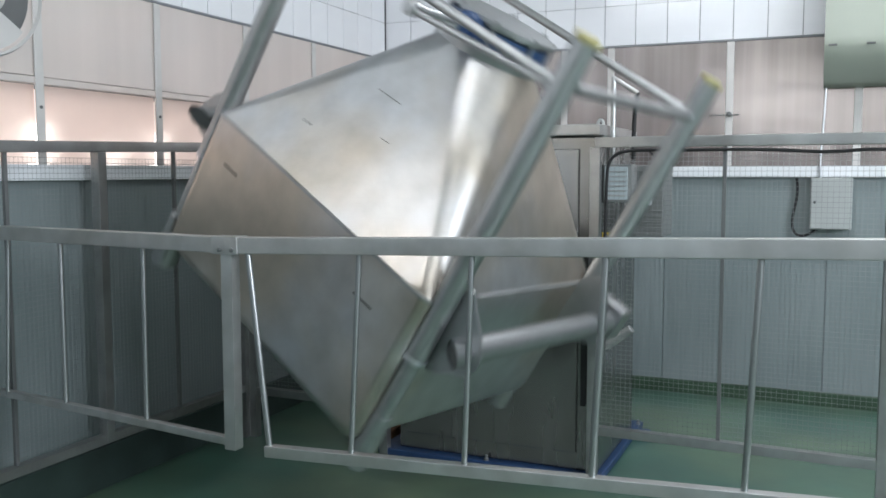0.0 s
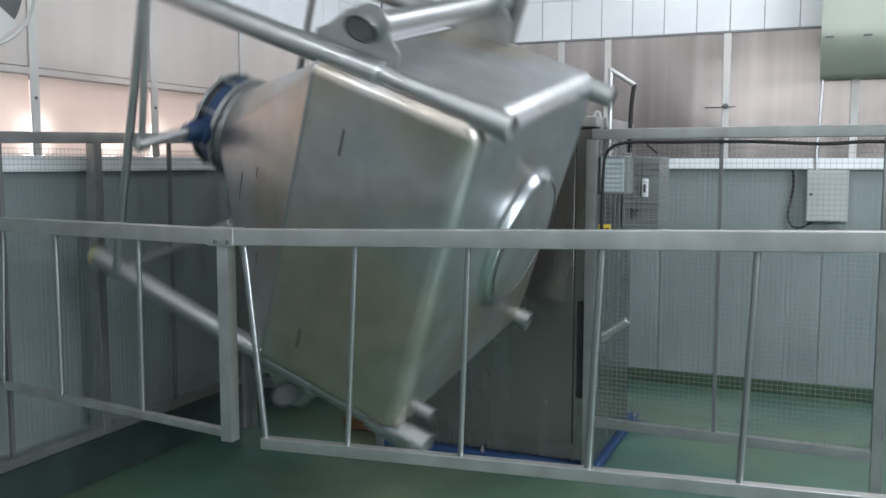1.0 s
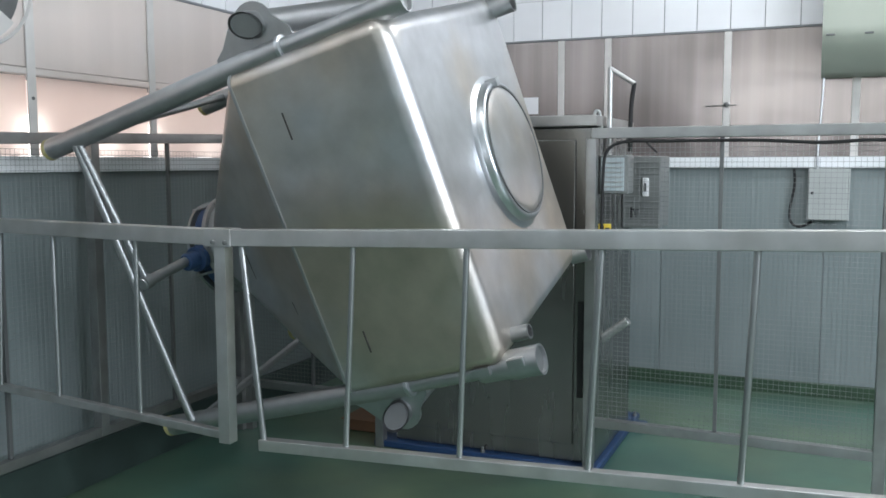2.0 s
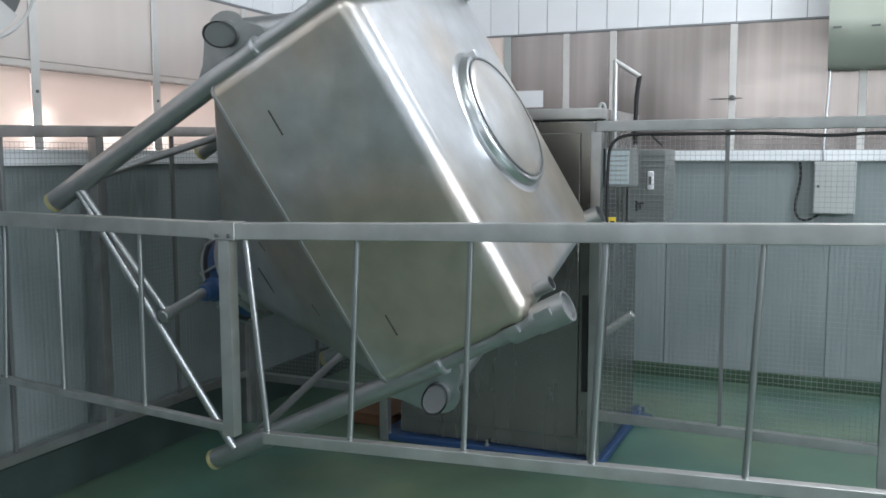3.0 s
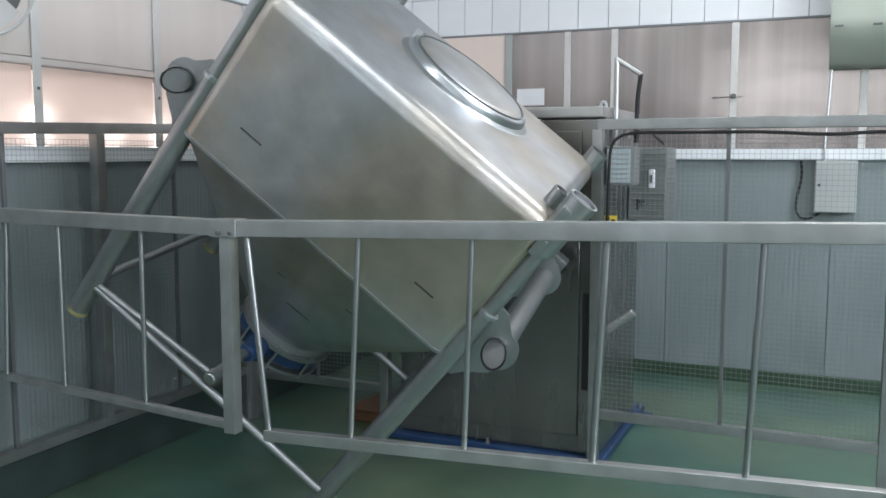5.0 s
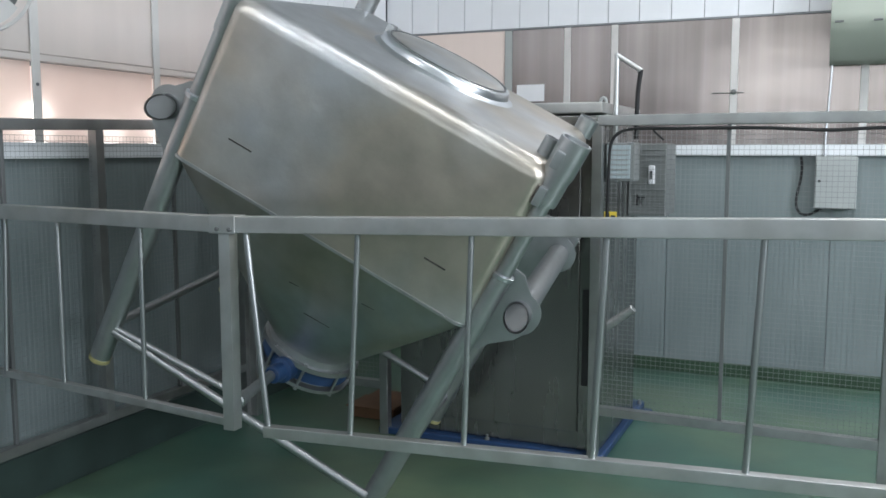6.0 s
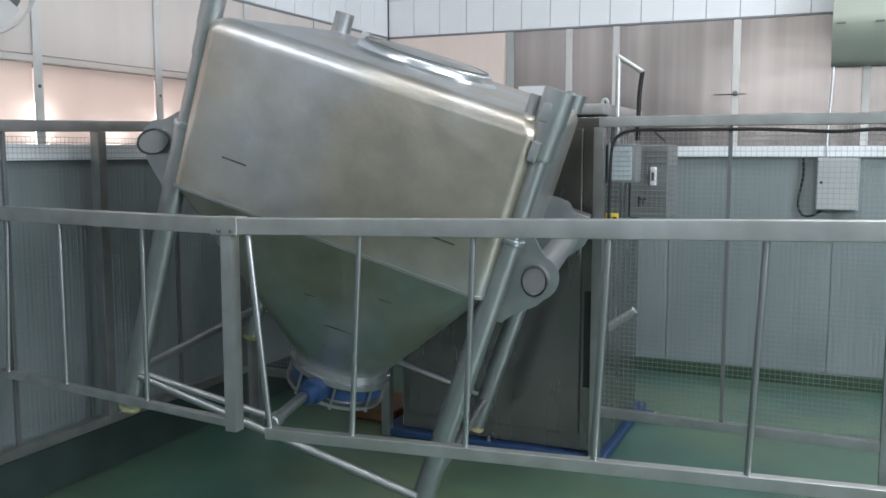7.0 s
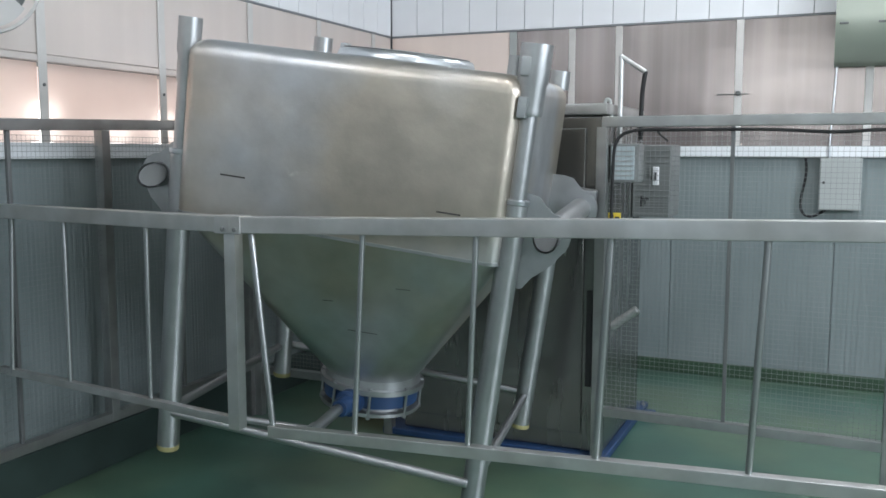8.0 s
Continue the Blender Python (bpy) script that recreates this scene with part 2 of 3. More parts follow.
def sheet(w, h, d, bevel=0.003):
    """A flat sheet facing -y with its lower left front corner at the origin."""
    return box(bmesh.new(), 0, 0, 0, w, d, h, bevel, 1)


def ribbed(w, h):
    """A panel with fine upright ribs, facing -y."""
    bm = bmesh.new()
    n = max(2, round(w / 0.028))
    xs = []
    for k in range(n):
        a = k * w / n
        b = w / n
        xs += [(a, 0.0), (a + b * 0.62, 0.0), (a + b * 0.72, 0.0006), (a + b * 0.90, 0.0006)]
    xs.append((w, 0.0))
    lo = [bm.verts.new((x, y, 0)) for x, y in xs]
    hi = [bm.verts.new((x, y, h)) for x, y in xs]
    for k in range(len(xs) - 1):
        bm.faces.new((lo[k], lo[k + 1], hi[k + 1], hi[k]))
    bk = [bm.verts.new(p) for p in ((0, 0.018, 0), (w, 0.018, 0), (w, 0.018, h), (0, 0.018, h))]
    bm.faces.new(bk)
    bm.faces.new((lo[0], hi[0], bk[3], bk[0]))
    bm.faces.new((lo[-1], bk[1], bk[2], hi[-1]))
    return bm


def on_wall(side, name, me, u, z, out=0.0):
    """Set a piece on the north wall (u = x of its left edge) or the west wall (u = y of its near edge)."""
    if side == "n":
        return piece(name, me, wall_north, (u, YN - out, z))
    o = piece(name, me, wall_west, (XW + out, u, z))
    o.rotation_euler = (0, 0, radians(90))
    return o


def run(side, name, edges, z0, z1, material, out, d, ribs=False, gap=0.004):
    for a, b in zip(edges, edges[1:]):
        w = b - a - gap
        bm = ribbed(w, z1 - z0) if ribs else sheet(w, z1 - z0, d)
        on_wall(side, name, mesh_of(name, bm, material), a + gap / 2, z0, out)


STRIP_N = [-2.74, -2.02, -1.616, -1.309, -0.577, 0.139, 0.85, 1.56]
STRIP_W = [-0.14, 0.56, 1.26, 1.95, 2.65, 3.345, 4.04, 4.735, 5.43]
run("n", "lower_panel", [XW + 0.002, -1.9, -0.95, 0.0, 0.95, 1.56], 0.0, Z_LEDGE, M_LOWER, 0.0, 0.018, True, 0.004)
run("w", "lower_panel", [-3.9, -2.9, -1.9, -0.9, 0.1, 1.1, 2.02, 2.98, 3.9, 4.8, 5.7], 0.0, Z_LEDGE, M_LOWER, 0.0, 0.018, True, 0.012)
# corner sheet in pale peach, the light through it put into its colour
M_PEACH = mat("peach_lit_sheet", (0.86, 0.72, 0.65), 0.35, 0.0, 0.05, 2.0, 0.03, 30, (3, 3, 0.1))
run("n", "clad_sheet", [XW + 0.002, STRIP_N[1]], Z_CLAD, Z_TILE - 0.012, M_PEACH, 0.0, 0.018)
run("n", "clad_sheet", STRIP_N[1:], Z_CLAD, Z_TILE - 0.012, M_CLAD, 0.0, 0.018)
# west sheets take a paler, less metallic copy of the beige sheet
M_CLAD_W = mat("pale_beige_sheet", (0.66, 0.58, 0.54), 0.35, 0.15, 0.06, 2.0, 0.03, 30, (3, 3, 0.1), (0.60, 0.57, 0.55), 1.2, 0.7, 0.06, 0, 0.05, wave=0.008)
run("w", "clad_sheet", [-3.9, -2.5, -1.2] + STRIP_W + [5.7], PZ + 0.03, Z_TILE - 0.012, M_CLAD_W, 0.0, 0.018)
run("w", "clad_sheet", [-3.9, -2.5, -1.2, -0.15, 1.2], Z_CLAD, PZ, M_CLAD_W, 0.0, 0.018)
me = mesh_of("cover_strip", box(bmesh.new(), -0.022, -0.008, 0, 0.022, 0.0, Z_TILE - Z_CLAD - 0.014, 0.003, 1), M_STRIP)
for x in STRIP_N[2:]:
    on_wall("n", "cover_strip", me, x, Z_CLAD, 0.002)
on_wall("n", "cover_strip", mesh_of("cover_strip", box(bmesh.new(), -0.026, -0.008, 0, 0.026, 0.0, Z_TILE - Z_CLAD - 0.014, 0.003, 1), M_BOX), STRIP_N[1], Z_CLAD, 0.002)
for y in STRIP_W:
    on_wall("w", "cover_strip", me, y, Z_CLAD, 0.002)
me = mesh_of("screw", lathe(bmesh.new(), (0, 0, 0), (0, -0.006, 0), [(0, 0.007), (0.004, 0.007), (0.006, 0.003)], 8), M_CTRL)
for y in STRIP_W:
    on_wall("w", "screw", me, y, 1.66, 0.01)
for x in STRIP_N[1:]:
    on_wall("n", "screw", me, x, 1.60, 0.01)
# ledge on top of the lower panels, and the sill rail over the panes
run("n", "ledge", [XW + 0.002, 1.56], Z_LEDGE, Z_CLAD, M_LEDGE, 0.045, 0.063)
run("w", "ledge", [-3.98, 5.66], Z_LEDGE, Z_CLAD, M_LEDGE, 0.045, 0.063)
run("w", "pane_rail", [1.2, 5.71], PZ, PZ + 0.028, M_CLAD_W, 0.006, 0.024)
for a, b in zip(STRIP_W[2:], STRIP_W[3:] + [5.7]):
    on_wall("w", "frosted_pane", mesh_of("frosted_pane", sheet(b - a - 0.006, PZ - Z_CLAD - 0.004, 0.006), M_FROST), a + 0.003, Z_CLAD + 0.002, -0.02)
run("n", "skirting", [XW + 0.002, 3.98], 0.0, 0.075, mat("dark_skirting", (0.030, 0.066, 0.036), 0.55, 0, 0.3, 8), 0.05, 0.049)
# taller dark green strip along the foot of the west wall
run("w", "skirting", [-3.98, 5.66], 0.0, 0.19, mat("dark_green_base", (0.030, 0.050, 0.044), 0.45, 0, 0.35, 4, 0.1, 30), 0.03, 0.029)
# dark trim under the tiles
run("n", "tile_trim", [XW + 0.002, 1.56], Z_TILE - 0.012, Z_TILE, M_GROUT, 0.004, 0.022)
run("w", "tile_trim", [-3.98, 5.7], Z_TILE - 0.012, Z_TILE, M_GROUT, 0.004, 0.022)
# glowing blocks for daylight outside the frosted panes, with an added glowing sheet behind
bm = bmesh.new()
yy = 1.2
rnd = random.Random(4)
while yy < 5.6:
    w = rnd.uniform(0.05, 0.11)
    box(bm, XW - 0.21, yy, Z_CLAD - 0.05, XW - 0.19, yy + w, Z_CLAD + rnd.uniform(0.06, 0.20))
    yy += w + rnd.uniform(0.16, 0.36)
solid("backdrop", bm, M_DAY, "bright daylight behind the frosted panes", "backdrop", "structure")
solid("backdrop", box(bmesh.new(), XW - 0.8, 0.9, 1.0, XW - 0.78, 6.0, 2.2), glow("added_pane_glow", (0.80, 0.67, 0.62), 0.72), "unseen glowing sheet added outside the frosted panes", "backdrop", "structure")


# ---------------------------------------------------------------- guard barrier in front
def barrier_gate():
    g = thing("barrier_gate", (-1.5, 2.215, 0.59), "long brushed steel barrier with thin upright bars", "barrier", "guard barrier")
    Y = lambda x: 2.215 + 0.0536 * (x + 1.587)    # the gate stands slightly askew
    ZT = lambda x: 1.175 + 0.0222 * (x + 1.685)
    ZB = lambda x: 0.548 + 0.0226 * (x + 1.545)
    part("top_rail", bar(bmesh.new(), (-1.685, Y(-1.685), ZT(-1.685)), (1.6, Y(1.6), ZT(1.6)), 0.05, 0.05), M_RAIL, g)
    part("bottom_rail", bar(bmesh.new(), (-1.555, Y(-1.555) - 0.012, ZB(-1.555)), (1.6, Y(1.6) - 0.012, ZB(1.6)), 0.035, 0.035), M_RAIL, g)
    for xt, xb in ((-1.243, -1.268), (-0.899, -0.916), (-0.530, -0.556), (-0.147, -0.171), (0.24, 0.21), (0.62, 0.59), (1.0, 0.97), (1.38, 1.36)):
        r = 0.0085 if xt != -0.530 else 0.0105
        part("upright_bar", rod(bmesh.new(), (xt, Y(xt), ZT(xt) - 0.024), (xb, Y(xb) - 0.012, ZB(xb) + 0.016), r, 12, 0.001), M_BAR, g)
    part("slanted_bar", rod(bmesh.new(), (-1.616, Y(-1.616), 1.153), (-1.545, Y(-1.545) - 0.012, 0.56), 0.010, 12, 0.001), M_BAR, g)
    sleeve = part("hinge_sleeve", bar(bmesh.new(), (-1.735, 2.217, 1.175), (-1.635, 2.213, 1.176), 0.058, 0.056), M_RAIL, g)
    for x in (-1.70, -1.655):
        part("bolt", lathe(bmesh.new(), (x, 2.186, 1.162), (x, 2.176, 1.162), [(0, 0.007), (0.006, 0.007), (0.008, 0.004)], 8), M_CTRL, sleeve)


def barrier_side():
    g = thing("barrier", (-1.6, 2.22, 0.58), "short brushed steel side barrier with an open-ended corner post", "barrier", "guard barrier")
    p, q = Vector((-1.69, 2.218, 1.175)), Vector((-2.86, 2.347, 1.177))
    part("top_rail", bar(bmesh.new(), p, q, 0.05, 0.05), M_RAIL, g)
    part("bottom_rail", bar(bmesh.new(), (-1.69, 2.215, 0.558), (-2.86, 2.335, 0.576), 0.028, 0.026), M_RAIL, g)
    bm = bmesh.new()
    sq = lambda w: [(-1.685 + a * w, 2.216 + b * w) for a, b in ((1, 1), (-1, 1), (-1, -1), (1, -1))]
    loft(bm, [(sq(0.016), 0.535), (sq(0.020), 0.535), (sq(0.020), 1.152), (sq(0.016), 1.152), (sq(0.016), 0.535)], False)
    post = part("corner_post", bm, M_RAIL, g)
    # dark block gives the open post its shaded inside
    part("post_hollow_shade", box(bmesh.new(), -1.702, 2.199, 0.56, -1.668, 2.233, 0.57), M_DARK, post)
    for xt, yt, xb, yb in ((-2.773, 2.339, -2.785, 2.32), (-2.478, 2.303, -2.466, 2.292), (-2.073, 2.266, -2.068, 2.256)):
        part("upright_bar", rod(bmesh.new(), (xt, yt, 1.155), (xb, yb, 0.572), 0.0085, 12, 0.001), M_BAR, g)


barrier_gate()
barrier_side()


# ---------------------------------------------------------------- mesh fences round the mixer
def wires(p, q, z0, z1, pitch, r):
    """A welded wire mesh between two feet p and q (x, y), from z0 to z1."""
    bm = bmesh.new()
    p, q = Vector((*p, 0)), Vector((*q, 0))
    d = q - p
    n = max(2, int(d.length / pitch))
    side = Vector((-d.y, d.x, 0)).normalized()

    def wire(a, b, up, r):
        vs = [bm.verts.new(c + up * s * r + side * t * r) for c in (a, b) for s, t in ((1, 0), (0, 1), (-1, 0), (0, -1))]
        for k in range(4):
            bm.faces.new((vs[k], vs[(k + 1) % 4], vs[4 + (k + 1) % 4], vs[4 + k]))
    along = d.normalized()
    for k in range(n + 1):
        a = p + d * k / n
        wire(a + Vector((0, 0, z0)), a + Vector((0, 0, z1)), along, r * 0.75)
    m = int((z1 - z0) / pitch)
    for k in range(m + 1):
        z = z0 + (z1 - z0) * k / m
        wire(p + Vector((0, 0, z)) + side * 2 * r, q + Vector((0, 0, z)) + side * 2 * r, Vector((0, 0, 1)), r)
    return bm


Z_TOP, Z_BOT = 1.525, 0.248


def mesh_fence(p, q, posts, thin, label, foot=0.0, zb=Z_BOT, near=Z_TOP):
    g = thing("mesh_fence", (*p, 0), label, "fence", "mesh fences")
    P3 = lambda u, z: (p[0] + (q[0] - p[0]) * u, p[1] + (q[1] - p[1]) * u, z)
    top = lambda u: near + (Z_TOP - near) * u
    part("top_rail", bar(bmesh.new(), P3(0, top(0)), P3(1, top(1)), 0.045, 0.045), M_FENCE, g)
    part("bottom_rail", bar(bmesh.new(), P3(0, zb), P3(1, zb), 0.04, 0.04), M_FENCE, g)
    for u in posts:
        part("post", bar(bmesh.new(), P3(u, foot if 0 < u < 1 else 0.0), P3(u, top(u) - 0.0225), 0.045, 0.045), M_FENCE, g)
    for u in thin:
        part("thin_post", bar(bmesh.new(), P3(u, zb + 0.02), P3(u, top(u) - 0.022), 0.016, 0.016, 0.002), M_CTRL, g)
    w = part("wire_mesh", wires(p, q, zb + 0.02, near - 0.022, 0.0205, 0.0008), M_MESH, g, "fine welded wire mesh")
    tagged(w, kind="stuff")
    return g


mesh_fence((-0.938, 3.82), (0.245, 3.79), (0.0, 0.985), (0.458,), "brushed steel fence frame with wire mesh beside the mixer column")
mesh_fence((-2.80, 1.6), (-2.80, 3.80), (0.0, 0.556, 1.0), (0.16, 0.345, 0.766), "brushed steel fence frame with wire mesh along the wall", 0.248, 0.266, 1.478)
mesh_fence((-2.775, 3.83), (-1.97, 3.83), (0.02, 0.98), (0.5,), "short brushed steel fence frame behind the mixer bin")


# ---------------------------------------------------------------- mixer column
AX, AY, AZ = -1.5226, 3.0, 1.2349


def mixer_column():
    g = thing("mixer_column", (-1.42, 4.3, 0), "brushed steel drive column of the bin mixer on a blue base", "machine")
    part("body", box(bmesh.new(), -1.92, 3.86, 0.036, -0.92, 4.62, 1.555, 0.012, 2), M_COLUMN, g)
    part("top_cover", box(bmesh.new(), -1.94, 3.84, 1.557, -0.925, 4.64, 1.607, 0.008, 2), M_RAIL, g)
    part("front_door", box(bmesh.new(), -1.88, 3.848, 0.12, -1.02, 3.8585, 1.50, 0.004, 1), M_COLUMN, g)
    plate = part("base_plate", box(bmesh.new(), -2.02, 3.815, 0.0, -0.895, 4.80, 0.036, 0.006, 1), M_BLUE, g, "blue painted base plate")
    bm = bmesh.new()
    lathe(bm, (AX, 3.847, AZ), (AX, 3.70, AZ), [(0, 0.24), (0.05, 0.24), (0.055, 0.20), (0.10, 0.20)], 40)
    housing = part("bearing_housing", bm, M_PIPE, g)
    for k in range(8):
        a = k * math.pi / 4 + 0.2
        c = Vector((AX + 0.222 * math.cos(a), 3.797, AZ + 0.222 * math.sin(a)))
        part("bolt", lathe(bmesh.new(), c, c + Vector((0, -0.014, 0)), [(0, 0.012), (0.012, 0.012), (0.014, 0.009)], 6), M_POLISH, housing)
    part("floor_bracket", box(bmesh.new(), -0.892, 4.56, 0.0, -0.83, 4.68, 0.03, 0.006, 1), M_BLUE, g)
    control = part("control_box", box(bmesh.new(), -0.918, 4.36, 1.08, -0.735, 4.62, 1.43, 0.008, 2), M_CASE, g, "grey control box with a rotary switch")
    for k in range(12):
        part("rib", box(bmesh.new(), -0.915, 4.352, 1.095 + k * 0.0275, -0.828 if k in (5, 6, 7, 8) else -0.738, 4.3595, 1.101 + k * 0.0275, 0.001, 1), M_CASE, control)
    part("switch", box(bmesh.new(), -0.82, 4.345, 1.235, -0.79, 4.36, 1.325, 0.004, 1), M_PAPER, control, "white rotary switch")
    part("switch_knob", box(bmesh.new(), -0.81, 4.333, 1.26, -0.80, 4.345, 1.30, 0.002, 1), M_BLACK, control)
    vent = part("vent_box", box(bmesh.new(), -0.918, 3.862, 1.262, -0.790, 3.99, 1.432, 0.010, 2), M_CASE, g, "grey vent box")
    part("vent_label", box(bmesh.new(), -0.908, 3.856, 1.276, -0.806, 3.8605, 1.420, 0.002, 1), M_LABEL, vent, "pale blue louvred plate")
    for k in range(6):
        part("louvre", box(bmesh.new(), -0.900, 3.852, 1.290 + k * 0.021, -0.814, 3.8555, 1.296 + k * 0.021, 0.001, 1), M_BOX, vent)
    for x, y in ((-1.97, 3.835), (-1.45, 3.835), (-0.93, 3.835), (-0.907, 4.72)):
        part("anchor_bolt", lathe(bmesh.new(), (x, y, 0.035), (x, y, 0.08), [(0, 0.012), (0.010, 0.012), (0.012, 0.007), (0.026, 0.007)], 8), M_PIPE, plate)
    curve("conduit_elbow", [(-0.965, 3.95, 1.60), (-0.962, 3.95, 1.622), (-0.950, 3.95, 1.632), (-0.936, 3.95, 1.62), (-0.932, 3.95, 1.55)], 0.007, M_BOX, g)
    # flat dark strip stands for the shaded depth of a slot
    part("slot_shade_strip", box(bmesh.new(), -1.005, 3.852, 0.34, -0.978, 3.8585, 0.78, 0.002, 1), M_DARK, g, "dark strip for the shade in a slot")
    for dx, dz, w, h in ((0, 0, 0.006, 0.05), (0.02, 0.012, 0.034, 0.006), (0.018, -0.004, 0.006, 0.03)):
        part("latch", box(bmesh.new(), -0.872 + dx - w / 2, 4.348, 1.157 + dz - h / 2, -0.872 + dx + w / 2, 4.3595, 1.157 + dz + h / 2, 0.001, 1), M_BLACK, control)
    return g


mixer_column()

# ---------------------------------------------------------------- mixing bin
BW, BD, BH = 1.138, 1.072, 0.564
B_FIX = pose(-0.049, 0.0096, 0.182) @ Matrix.Rotation(0.193, 4, "Z") @ Matrix.Rotation(-0.026, 4, "X") @ Matrix.Rotation(0.018, 4, "Y")


def fixed(bm):
    bmesh.ops.transform(bm, matrix=B_FIX, verts=bm.verts)
    return bm


def mixing_bin():
    g = thing("mixing_bin", (AX, AY, AZ), "square stainless steel mixing bin on pipe legs, tumbling", "mixing bin")

    def p(name, bm, material, parent=g, label="", angle=40):
        return part(name, fixed(bm), material, parent, label, False, angle)
    W, D, H = BW / 2, BD / 2, 0.302
    HB = BH / 2
    # body: straight sides, a rounded shoulder, a nearly flat top
    rc, rt = 0.045, 0.060
    rings = [(ring_points(W, D, rc), -HB), (ring_points(W, D, rc), H - rt)]
    for k in range(1, 7):
        a = k * math.pi / 12
        s = rt * (1 - math.cos(a))
        rings.append((ring_points(W - s, D - s, max(rc - s * 0.3, 0.02)), H - rt + rt * math.sin(a)))
    p("body", loft(bmesh.new(), rings, True, True), M_BIN, g, "", 30)
    # hopper
    rings = []
    for k in range(13):
        u = k / 12
        a, b = W - 0.004 + (0.185 - W) * u, D - 0.004 + (0.185 - D) * u
        cx, cy = 0.02 * u, 0.02 * u
        r = 0.045 + (0.183 - 0.045) * u ** 1.2
        rings.append(([(x + cx, y + cy) for x, y in ring_points(a, b, min(r, min(a, b) - 0.001))], -HB - 0.004 - 0.602 * u))
    p("hopper", loft(bmesh.new(), rings, True, True), M_BIN, g, "", 30)
    p("seam_bead", loft(bmesh.new(), [(ring_points(W + 0.003, D + 0.003, rc), -HB - 0.006), (ring_points(W + 0.003, D + 0.003, rc), -HB + 0.004)], True, True), M_PIPE)
    # lid
    c = (-0.005, 0.098)
    lid = p("lid", lathe(bmesh.new(), (*c, H + 0.012), (*c, H + 0.2), [(0, 0.232), (0.020, 0.236), (0.028, 0.228), (0.032, 0.20), (0.036, 0.12), (0.037, 0.001)], 56), M_BIN)
    p("rim", lathe(bmesh.new(), (*c, H - 0.004), (*c, H + 0.2), [(0, 0.300), (0.006, 0.278), (0.014, 0.264), (0.026, 0.260), (0.036, 0.256), (0.041, 0.249), (0.041, 0.240), (0.002, 0.238)], 56), M_POLISH, lid, "polished clamp rim")
    p("clamp", box(bmesh.new(), c[0] - 0.268, c[1] - 0.02, H + 0.01, c[0] - 0.235, c[1] + 0.02, H + 0.055, 0.005, 2), M_POLISH, lid)
    p("gasket", lathe(bmesh.new(), (*c, H + 0.038), (*c, H + 0.2), [(0, 0.240), (0.004, 0.240), (0.004, 0.233), (0, 0.233), (0, 0.240)], 48), M_CTRL, lid)
    # open sockets at the corners of the top, the rear ones larger
    for x, y, z0, r, h in ((0.515, -0.40, H - 0.02, 0.025, 0.06), (-0.517, 0.485, H - 0.02, 0.041, 0.080), (0.530, 0.495, H - 0.02, 0.041, 0.055)):
        s = p("corner_socket", pipe(bmesh.new(), (x, y, z0), (x, y, H + h), r, 0.004), M_PIPE)
        # dark disc low in the pipe, painted shade of the open bore
        p("bore_shade", rod(bmesh.new(), (x, y, H), (x, y, H + 0.012), r - 0.004, 20, 0.001), M_DARK, s)
    # legs, drawn in slightly at the feet; the front ones carry an upper tube with a cap sleeve
    for sx in (-1, 1):
        for sy in (-1, 1):
            x, y, xf = sx * 0.588, sy * 0.475, sx * (0.574 if sx > 0 else 0.565)
            top = -0.20 if sy > 0 else (-0.085 if sx > 0 else -0.075)
            leg = p("leg", rod(bmesh.new(), (xf, y, -1.160), (x, y, top), 0.0385), M_PIPE)
            p("foot_cap", rod(bmesh.new(), (xf, y, -1.173), (xf, y, -1.150), 0.0395), M_YELLOW, leg, "worn yellow plastic cap")
            if sy > 0:
                continue
            zt, k = (0.400, 1.0) if sx > 0 else (0.365, 0.80)
            p("upper_tube", rod(bmesh.new(), (x, y, -0.09), (x, y, zt - 0.10), 0.0305), M_PIPE, leg)
            p("cap_sleeve", lathe(bmesh.new(), (x, y, zt - 0.215), (x, y, zt), [(0, 0.030), (0.0, 0.041 * k), (0.010, 0.0435 * k), (0.09, 0.044 * k), (0.105, 0.049 * k), (0.215, 0.050 * k), (0.215, 0.043 * k), (0.203, 0.043 * k), (0.203, 0.001)], 28), M_PIPE, leg)
            p("collar", lathe(bmesh.new(), (x, y, -0.092), (x, y, 0.1), [(0, 0.0385), (0.003, 0.0425), (0.015, 0.0425), (0.018, 0.031)], 24), M_POLISH, leg)
            if sx > 0:
                p("lug", box(bmesh.new(), 0.552, y - 0.052, zt - 0.10, 0.585, y - 0.030, zt - 0.04, 0.006, 2), M_PIPE, leg)
                p("pad_plate", box(bmesh.new(), 0.560, y - 0.058, zt - 0.225, 0.590, y - 0.026, zt - 0.16, 0.005, 2), M_PIPE, leg)
    # fork tubes and their gusset plates
    for sx in (-1, 1):
        x, z = sx * 0.695, -0.182
        n = Vector((-sx * 0.45, -0.78, 0.40)).normalized()
        tip = Vector((x, -0.480, z))
        bm = bmesh.new()
        pipe(bm, (x, -0.62, z), (x, 0.55, z), 0.044, 0.006, 36)
        bmesh.ops.bisect_plane(bm, geom=bm.verts[:] + bm.edges[:] + bm.faces[:], dist=1e-6, plane_co=tip, plane_no=n, clear_outer=True)
        tube = p("fork_tube", bm, M_PIPE)
        bm = bmesh.new()
        rod(bm, (x, -0.62, z), (x, -0.30, z), 0.0395, 36)
        bmesh.ops.bisect_plane(bm, geom=bm.verts[:] + bm.edges[:] + bm.faces[:], dist=1e-6, plane_co=tip - n * 0.003, plane_no=n, clear_outer=True)
